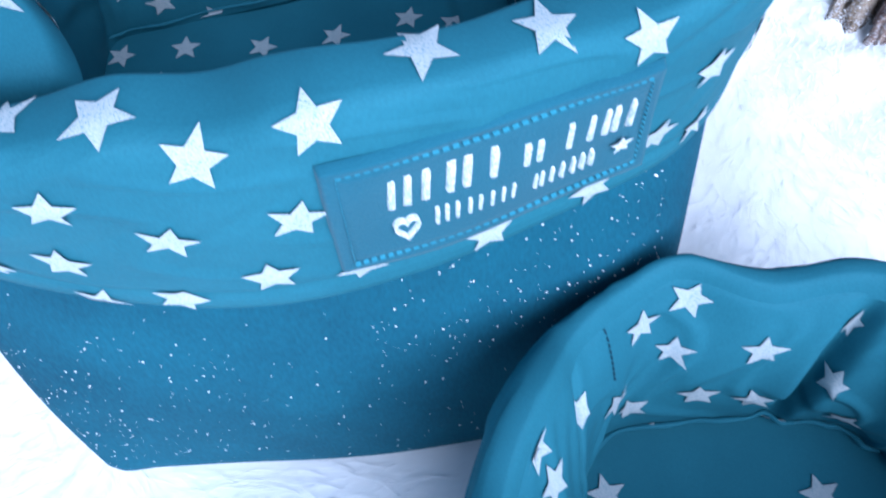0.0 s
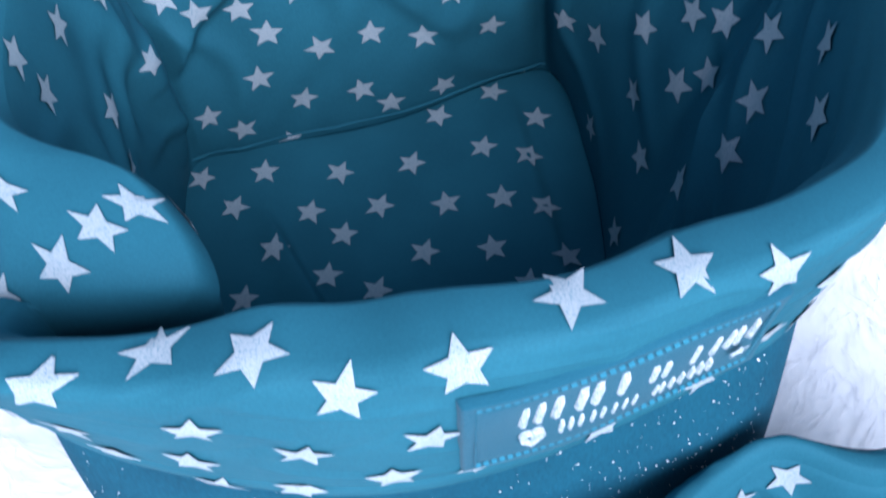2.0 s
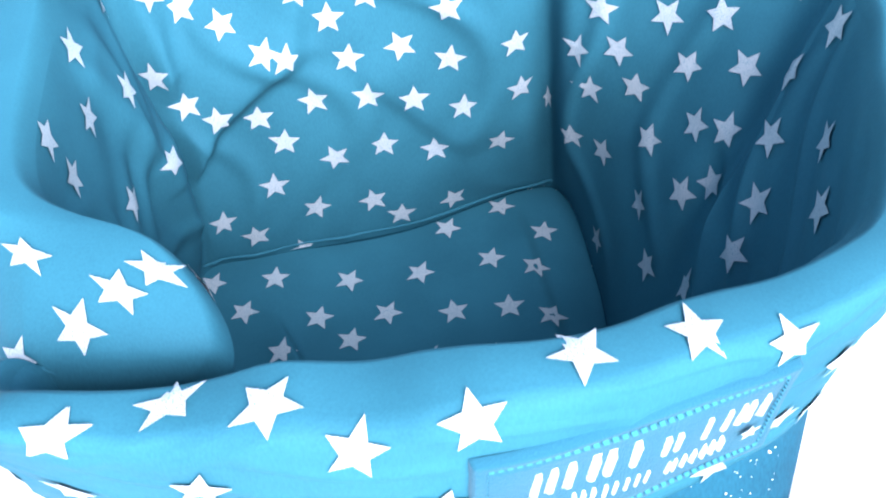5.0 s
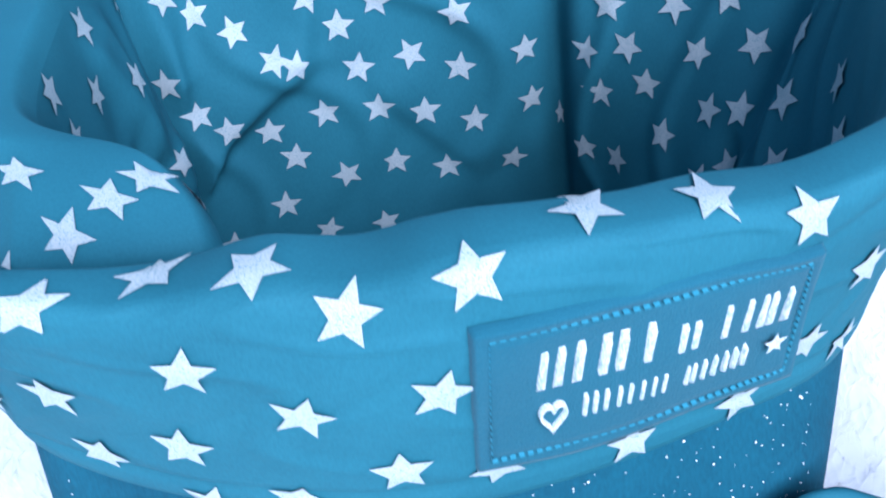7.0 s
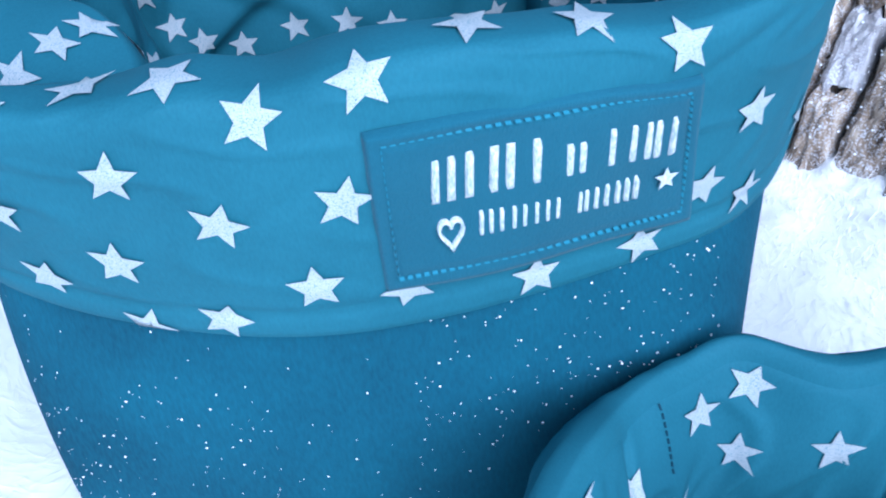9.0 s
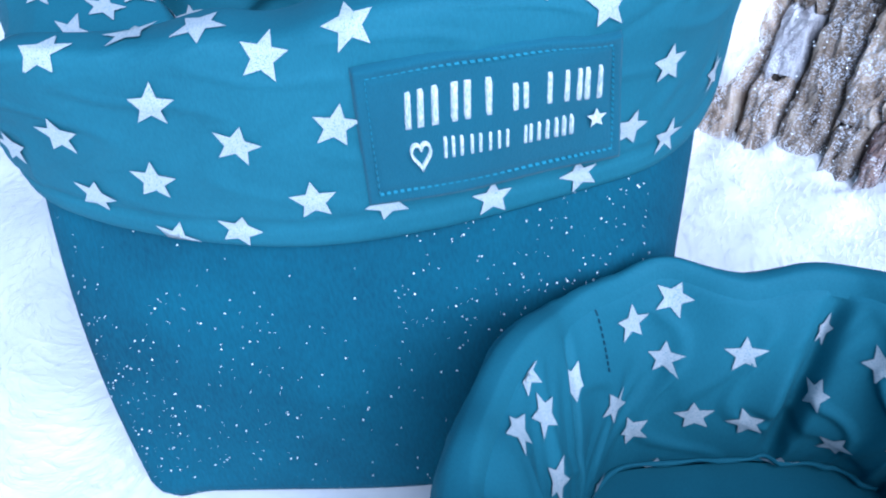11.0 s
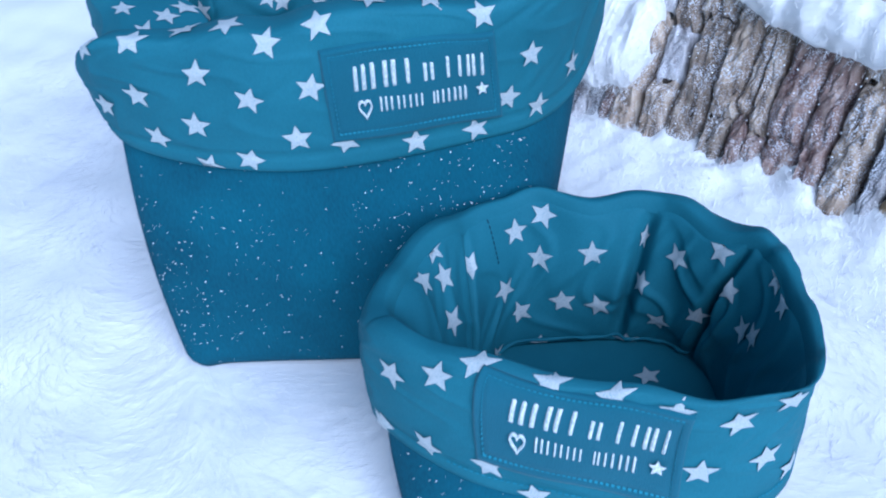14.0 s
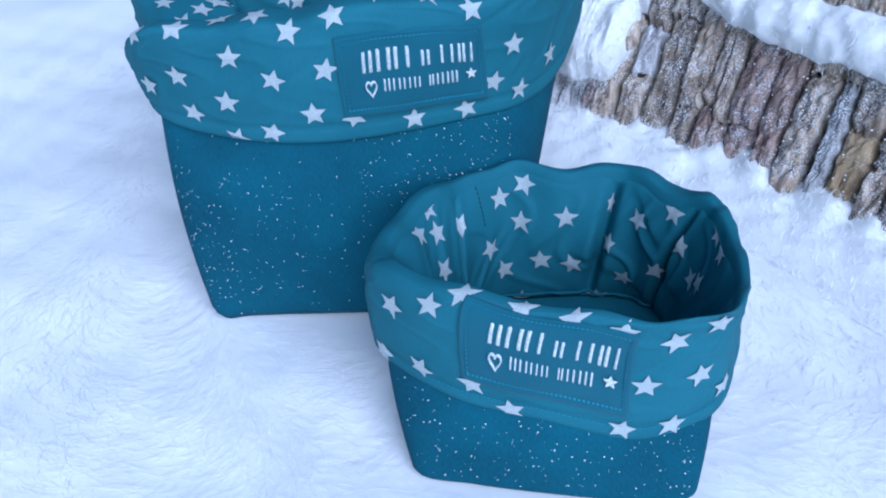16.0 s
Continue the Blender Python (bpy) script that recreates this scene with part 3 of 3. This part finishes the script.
BIG_LINING_STARS = [(13.897, 0.867, 8), (13.691, 0.8, -3), (13.228, 0.859, -9), (12.769, 0.789, 21), (12.22, 0.788, -17), (11.896, 0.758, -4), (11.343, 0.832, 12), (10.869, 0.86, -16), (10.574, 0.961, -11), (10.27, 0.903, -5), (13.45, 0.764, 17), (13.068, 0.731, 11), (13.304, 0.683, 3), (12.597, 0.698, -15), (11.542, 0.705, -2), (11.035, 0.741, 16), (10.658, 0.793, -18), (8.666, 0.956, 17), (12.207, 0.589, 0), (12.9, 0.597, -20), (12.619, 0.554, 7), (13.218, 0.582, 12), (13.568, 0.62, 10), (13.713, 0.634, 17), (14.003, 0.698, -8), (14.606, 0.824, 2), (15.166, 0.858, -19), (14.306, 0.76, 2), (16.01, 0.945, -19), (15.754, 0.789, -6), (14.528, 0.542, 4), (14.213, 0.49, -2), (13.855, 0.451, 1), (14.842, 0.638, -6), (13.46, 0.48, -8), (13.128, 0.48, 9), (12.857, 0.45, 4), (12.575, 0.408, 4), (12.198, 0.446, -2), (12, 0.357, -2), (11.682, 0.586, 2), (11.345, 0.624, 17), (11.528, 0.494, -10), (11.133, 0.557, -4), (10.764, 0.668, 14), (10.362, 0.73, 16), (9.253, 0.821, -6), (12.381, 0.269, 15), (12.771, 0.278, -1), (13.076, 0.317, 7), (13.384, 0.308, -19), (13.697, 0.375, 9), (13.843, 0.248, 6), (15.591, 0.557, -9), (16.182, 0.845, -13), (16.623, 0.962, 6), (13.571, 0.148, 22), (13.192, 0.141, -9), (12.709, 0.081, -21), (13.022, 0.078, 7), (11.654, 0.321, -10), (11.295, 0.333, 4), (10.875, 0.474, -1), (10.54, 0.58, -12), (10.286, 0.621, -22), (8.938, 0.742, -15), (7.809, 0.872, -14), (10.757, 0.331, -4), (10.428, 0.456, -6), (10.226, 0.515, 20), (8.61, 0.657, 8), (7.356, 0.839, -12), (10.464, 0.261, 8), (8.501, 0.573, 5), (9.8, 0.379, -20), (9.05, 0.266, -5), (10.398, 0.074, 13), (11.103, 0.107, 3), (14.424, 0.165, 14), (16.262, 0.505, 4), (16.593, 0.857, 13), (16.142, 0.62, 9), (14.095, 0.099, -5), (13.713, 0.01, -19), (17.923, 0.923, 4), (18.267, 0.996, 4), (17.646, 0.562, 4)]
BIG_FLOOR_STARS = [(-0.093, 0.365, 0.09), (-0.055, 0.366, -0.31), (-0.019, 0.371, -0.3), (0.017, 0.38, -0.2), (0.044, 0.4, -0.11), (0.021, 0.418, -0.31), (-0.007, 0.402, -0.35), (-0.125, 0.361, -0.24), (-0.105, 0.343, -0.28), (-0.067, 0.341, -0.1), (-0.033, 0.345, -0.33), (0, 0.345, 0.26), (0.027, 0.348, 0.08), (0.048, 0.342, -0.25), (0.04, 0.373, -0.24), (-0.081, 0.317, -0.11), (-0.049, 0.328, -0.1), (-0.009, 0.317, -0.26), (0.023, 0.319, 0.24), (-0.054, 0.304, -0.01), (-0.03, 0.296, -0.29), (0.001, 0.289, -0.28), (0.04, 0.3, -0.11), (-0.092, 0.291, -0.02), (-0.065, 0.28, 0.23), (-0.01, 0.276, -0.33), (0.019, 0.274, 0.32), (0.052, 0.278, 0.02), (0.058, 0.315, 0.35)]
SMALL_CUFF_STARS = [(0.424, 0.511, -16), (0.853, 0.357, 2), (0.221, 0.955, -7), (0.74, 0.883, -21), (-1.347, 0.809, 1), (1.13, 0.164, 21), (1.31, 0.86, 12), (1.694, 0.145, 12), (2.241, 0.214, 12), (2.749, 0.277, 1), (3.336, 0.391, 16), (3.905, 0.305, -12), (3.042, 0.683, -6), (3.737, 0.695, 9), (4.251, 0.855, -11), (3.387, 0.943, -15), (2.804, 0.944, -15), (1.704, 0.975, 12)]
SMALL_LABEL = [(1.165, 0.157), (2.92, 0.273), (2.875, 0.873), (1.203, 0.841)]
SMALL_LINING_STARS = [(13.311, 0.82, 13), (12.269, 0.873, 14), (11.735, 0.928, 11), (11.675, 0.66, -6), (10.904, 0.755, 1), (10.099, 0.802, 8), (9.319, 0.792, 20), (8.525, 0.953, 20), (9.909, 0.54, -2), (7.756, 0.746, -6), (8.294, 0.442, 21), (11.217, 0.379, -10), (10.62, 0.346, -11), (9.289, 0.264, 19), (9.848, 0.027, -13), (12.386, 0.54, -21), (11.865, 0.298, -21), (14.342, 0.698, -12), (11.402, 0.01, 5), (14.324, 1, 14), (14.767, 0.964, 21), (14.288, 0.876, 16), (6.856, 0.61, 18), (12.35, 0.05, -12), (6.787, 1, -12), (6.26, 0.988, -13), (6.466, 0.695, 18)]
SMALL_FLOOR_STARS = [(0.098, 0.142, 0.24), (0.136, 0.130, -0.01), (0.177, 0.122, 0.11), (0.174, 0.142, 0.21)]
SEAM = [(12.821, 1), (12.59, 0.722)]


big, big_body, big_cuff, big_lining, big_floor = basket(
    BIG, "large teal star-print fabric basket with turned-down cuff on white fur", BIG_LABEL,
    BIG_CUFF_STARS, BIG_LINING_STARS, BIG_FLOOR_STARS, 0.0078,
    [(0.1, 2.6, 0.1, 0.75, 190), (0.3, 5.9, 0.03, 0.9, 180), (3.6, 5.9, 0.55, 0.97, 200), (18, 21, 0.1, 0.9, 60)])
small, small_body, small_cuff, small_lining, small_floor = basket(
    SMALL, "small teal star-print fabric basket before the large basket", SMALL_LABEL,
    SMALL_CUFF_STARS, SMALL_LINING_STARS, SMALL_FLOOR_STARS, 0.0078,
    [(0.2, 3.9, 0.1, 0.95, 240)])

roll_along(big_lining, BIG, 11.95, 15.0, 0.03, 0.0008, "seam_roll", "")
roll_along(small_lining, SMALL, 8.2, 12.3, 0.05, 0.0010, "seam_roll", "")

seam_on(small_cuff, lambda a, b: cuff_at(SMALL, a, b), -1, (0.9, 0.94), (4.2, 0.94), 60, "hem_stitching", "light teal running stitch", THREAD, 0.00022)
seam_on(small_lining, lambda a, b: lining_at(SMALL, a, b), -1, SEAM[0], SEAM[1], 9, "seam_thread", "dark thread seam", DARK_THREAD, 0.0003)

# ---- bark and snow ----
FOOT_X, FOOT_Y = [-.02, .06, .124, .187, .246, .299, .351, .42, .50], [.525, .47, .43, .39, .348, .295, .242, .165, .075]
LEAN_BACK = radians(24)


def slab_at(a, h, out=0.0):
    """A place on the bark: a along its foot (as x), h up it, out from it towards the baskets."""
    x, y = a, np.interp(a, FOOT_X, FOOT_Y)
    n = np.array([-0.69, -0.72, 0])
    up = np.array([0, 0, math.cos(LEAN_BACK)]) - n * math.sin(LEAN_BACK)
    front = n * math.cos(LEAN_BACK) + np.array([0, 0, math.sin(LEAN_BACK)])
    return np.array([x, y, GROUND]) + up * h + front * out


slab = new("bark_slab")
slab.location = slab_at(0.24, 0)
tagged(slab, "rough frosted tree bark slab leaning behind the baskets", "bark")
rnd = random.Random(11)
backs = [[slab_at(a, h, -0.012) for a in np.linspace(-.02, .48, 40)] for h in np.linspace(-0.01, 0.34, 8)]
bm, _ = sheet(np.array(backs), closed=False)
backing = part("inner_bark", bm, BARK, slab, "dark cracked inner bark")
backing.matrix_parent_inverse = Matrix.Translation(slab.location).inverted()


def bark_plate(a0, a1, h0, h1, thick, mat, seed, parent):
    """One raised, chipped ridge of bark."""
    r = random.Random(seed)
    cols, rows = 9, max(8, int((h1 - h0) / 0.0035))
    ph = r.uniform(0, 6)
    grid = []
    for i in range(rows + 1):
        f = i / rows
        row = []
        for j in range(cols + 1):
            g = j / cols
            hh = h0 + f * (h1 - h0)
            aa = a0 + g * (a1 - a0)
            wob = 0.0011 * math.sin(45 * hh + ph) + 0.0016 * noise.noise((aa * 150, hh * 120, seed))
            side = max(0.0, 1 - abs(2 * g - 1) ** 7) * min(1, 5 * f + 0.45, 5 * (1 - f) + 0.45)
            rough = 0.0032 * noise.noise((aa * 260, hh * 70, seed * 0.7)) + 0.0018 * noise.noise((aa * 700, hh * 260, seed))
            chip = -0.004 * max(0.0, noise.noise((aa * 120, hh * 90, seed * 1.3)) - 0.15)
            o = -0.010 + (thick + 0.010) * side + rough + chip
            ragged = (r.uniform(-.005, .005) if i in (0, rows) else 0)
            row.append(slab_at(aa + wob, hh + ragged, o))
        grid.append(row)
    bm, _ = sheet(np.array(grid), closed=False)
    ob = part("bark_plate", bm, mat, parent)
    ob.matrix_parent_inverse = Matrix.Translation(slab.location).inverted()
    me = ob.data
    me.polygons.foreach_set("use_smooth", [False] * len(me.polygons))


a = -0.01
k = 0
while a < 0.47:
    w = rnd.uniform(0.009, 0.027)
    h = -0.006
    while h < 0.32:
        l = rnd.uniform(0.03, 0.12)
        bark_plate(a, a + w * rnd.uniform(0.85, 1.05), h, h + l, rnd.uniform(-0.002, 0.005), rnd.choice((BARK,) * 9 + (RED_BARK,) * 4 + (GREY_BARK,) * 3 + (WOOD,)), k, slab)
        h += l - rnd.uniform(0.0, 0.004)
        k += 1
    a += w - rnd.uniform(0.0, 0.002)


def wadding(name, label, spine, radius, lift, seed, amount, spread=0.8):
    """A torn, lumpy strip of cotton wadding along a line of (a, h) on the bark, with loose fibres."""
    r = random.Random(seed)
    spine = np.array(spine, float)
    length = np.concatenate([[0], np.cumsum(np.linalg.norm(np.diff(spine, axis=0), axis=1))])
    ts = np.linspace(0, length[-1], 150)
    grid = []
    for i, t in enumerate(ts):
        c_a, c_h = np.interp(t, length, spine[:, 0]), np.interp(t, length, spine[:, 1])
        end = min(1, (0.15 + 6 * min(t, length[-1] - t) / length[-1])) ** 0.5
        ring = []
        for k in range(48):
            ang = 2 * math.pi * k / 48
            q = Vector((c_a * 75 + seed * 3.1, 1.1 * math.cos(ang), 1.1 * math.sin(ang) + c_h * 40))
            rr = radius * end * (1 + 0.26 * noise.noise(q) + 0.10 * noise.noise(q * 2.3) + 0.04 * noise.noise(q * 6) + 0.025 * noise.noise(q * 13))
            p = slab_at(c_a + 0.15 * rr * math.cos(ang), c_h + rr * math.sin(ang), lift + spread * rr * math.cos(ang))
            p[2] = max(p[2], GROUND - 0.002)
            ring.append(p)
        grid.append(ring)
    bm, _ = sheet(np.array(grid))
    ob = part(name, bm, WADDING)
    tagged(ob, label, "artificial snow")
    v_, f_ = [], []
    for _ in range(amount):
        i, k = r.randrange(150), r.randrange(48)
        p = np.array(grid[i][k])
        d = np.array([r.gauss(0, 1), r.gauss(0, 1), r.gauss(0, 1)])
        d = d / np.linalg.norm(d) * r.uniform(.003, .009)
        s = np.cross(d, [r.random(), r.random(), 1])
        s = s / np.linalg.norm(s) * .00016
        e = np.array([r.gauss(0, 1) for _ in range(3)]) * .0015
        b0 = len(v_)
        p = p + np.array([r.gauss(0, 1) for _ in range(3)]) * .002
        v_ += [p + s, p - s, p + d / 2 + e + s, p + d / 2 + e - s, p + d]
        f_ += [(b0, b0 + 1, b0 + 3, b0 + 2), (b0 + 2, b0 + 3, b0 + 4)]
    me = bpy.data.meshes.new("fibre_fuzz")
    me.from_pydata(v_, [], f_)
    fib = part_mesh("fibre_fuzz", me, WADDING, ob, "wispy loose cotton fibres")
    fib["kind"] = "stuff"
    return ob




def snow_bank(label, seed, amount):
    """A soft mound of wadding that runs out from the bark on to the fur."""
    r = random.Random(seed)
    grid = []
    for a in np.linspace(-0.01, 0.47, 200):
        row = []
        for w in np.linspace(0, 1, 44):
            out = -0.012 + 0.085 * w
            p = slab_at(a, 0.0, 0.0) + np.array([-0.69, -0.72, 0]) * out
            q = Vector((p[0] * 45, p[1] * 45, seed))
            fall = (1 - w) ** 1.6
            z = fall * (0.012 + 0.009 * noise.noise(q) + 0.003 * abs(noise.noise(q * 2.2)) + 0.0014 * noise.noise(q * 4.5) + 0.0005 * noise.noise(q * 11))
            z = z - 0.004 * w ** 3 + 0.001 * (1 - w)
            p[2] = z + GROUND
            row.append(p)
        grid.append(row)
    bm, _ = sheet(np.array(grid), closed=False)
    ob = part("snow_bank", bm, WADDING)
    tagged(ob, label, "artificial snow")
    v_, f_ = [], []
    for _ in range(amount):
        p = np.array(grid[r.randrange(200)][min(43, int(44 * r.random() ** 1.6))])
        d = np.array([r.gauss(0, 1), r.gauss(0, 1), abs(r.gauss(0, 0.8))])
        d = d / np.linalg.norm(d) * r.uniform(.003, .009)
        s = np.cross(d, [r.random(), r.random(), 1])
        s = s / np.linalg.norm(s) * .00014
        b0 = len(v_)
        v_ += [p + s, p - s, p + d / 2 + s + [0, 0, .001], p + d / 2 - s + [0, 0, .001], p + d]
        f_ += [(b0, b0 + 1, b0 + 3, b0 + 2), (b0 + 2, b0 + 3, b0 + 4)]
    me = bpy.data.meshes.new("fibre_fuzz")
    me.from_pydata(v_, [], f_)
    fib = part_mesh("fibre_fuzz", me, WADDING, ob, "wispy loose cotton fibres")
    fib["kind"] = "stuff"


snow_bank("lumpy white cotton snow along the foot of the bark", 5, 14000)
wadding("snow_tuft", "white cotton snow tuft clinging to the bark", [(.115, .078), (.145, .072), (.172, .082)], 0.034, 0.006, 2, 6000)
wadding("snow_strip", "white cotton snow strip lying across the bark", [(.205, .135), (.24, .124), (.28, .12), (.33, .12), (.40, .12), (.46, .12)], 0.019, 0.006, 3, 6000)

# glitter frost on the bark
r_ = random.Random(21)
v_, f_ = [], []
for _ in range(4800):
    a_, h_ = r_.uniform(0.08, 0.44), r_.uniform(0.0, 0.24)
    p = slab_at(a_, h_, r_.uniform(0.003, 0.0075))
    n = np.array([r_.gauss(-0.6, 0.4), r_.gauss(-0.6, 0.4), r_.gauss(0.5, 0.4)])
    n = n / np.linalg.norm(n)
    s = np.cross(n, [0, 0, 1])
    s = s / np.linalg.norm(s)
    w = np.cross(n, s)
    q = r_.choice((.0002, .0002, .0003, .0003, .0004, .0007))
    b0 = len(v_)
    v_ += [p + s * q, p + w * q, p - s * q, p - w * q]
    f_.append((b0, b0 + 1, b0 + 2, b0 + 3))
me = bpy.data.meshes.new("frost_glitter")
me.from_pydata(v_, [], f_)
frost = part_mesh("frost_glitter", me, GLITTER, slab, "white glitter frost")
frost["kind"] = "stuff"
frost.matrix_parent_inverse = Matrix.Translation(slab.location).inverted()

# a stray dark curl caught in the snow tuft
curl = bpy.data.curves.new("stray_thread", "CURVE")
curl.dimensions, curl.bevel_depth, curl.bevel_resolution = "3D", 0.00022, 2
line = curl.splines.new("POLY")
line.points.add(19)
for i in range(20):
    w = i / 19
    place = slab_at(0.128 + 0.017 * w, 0.046 + 0.006 * math.sin(w * 4.2) - 0.004 * w, 0.036 - 0.004 * math.cos(w * 3))
    line.points[i].co = (*place, 1)
curl.materials.append(DARK_THREAD)
tagged(new("stray_thread", curl), "single dark curled thread caught in the snow", "thread")
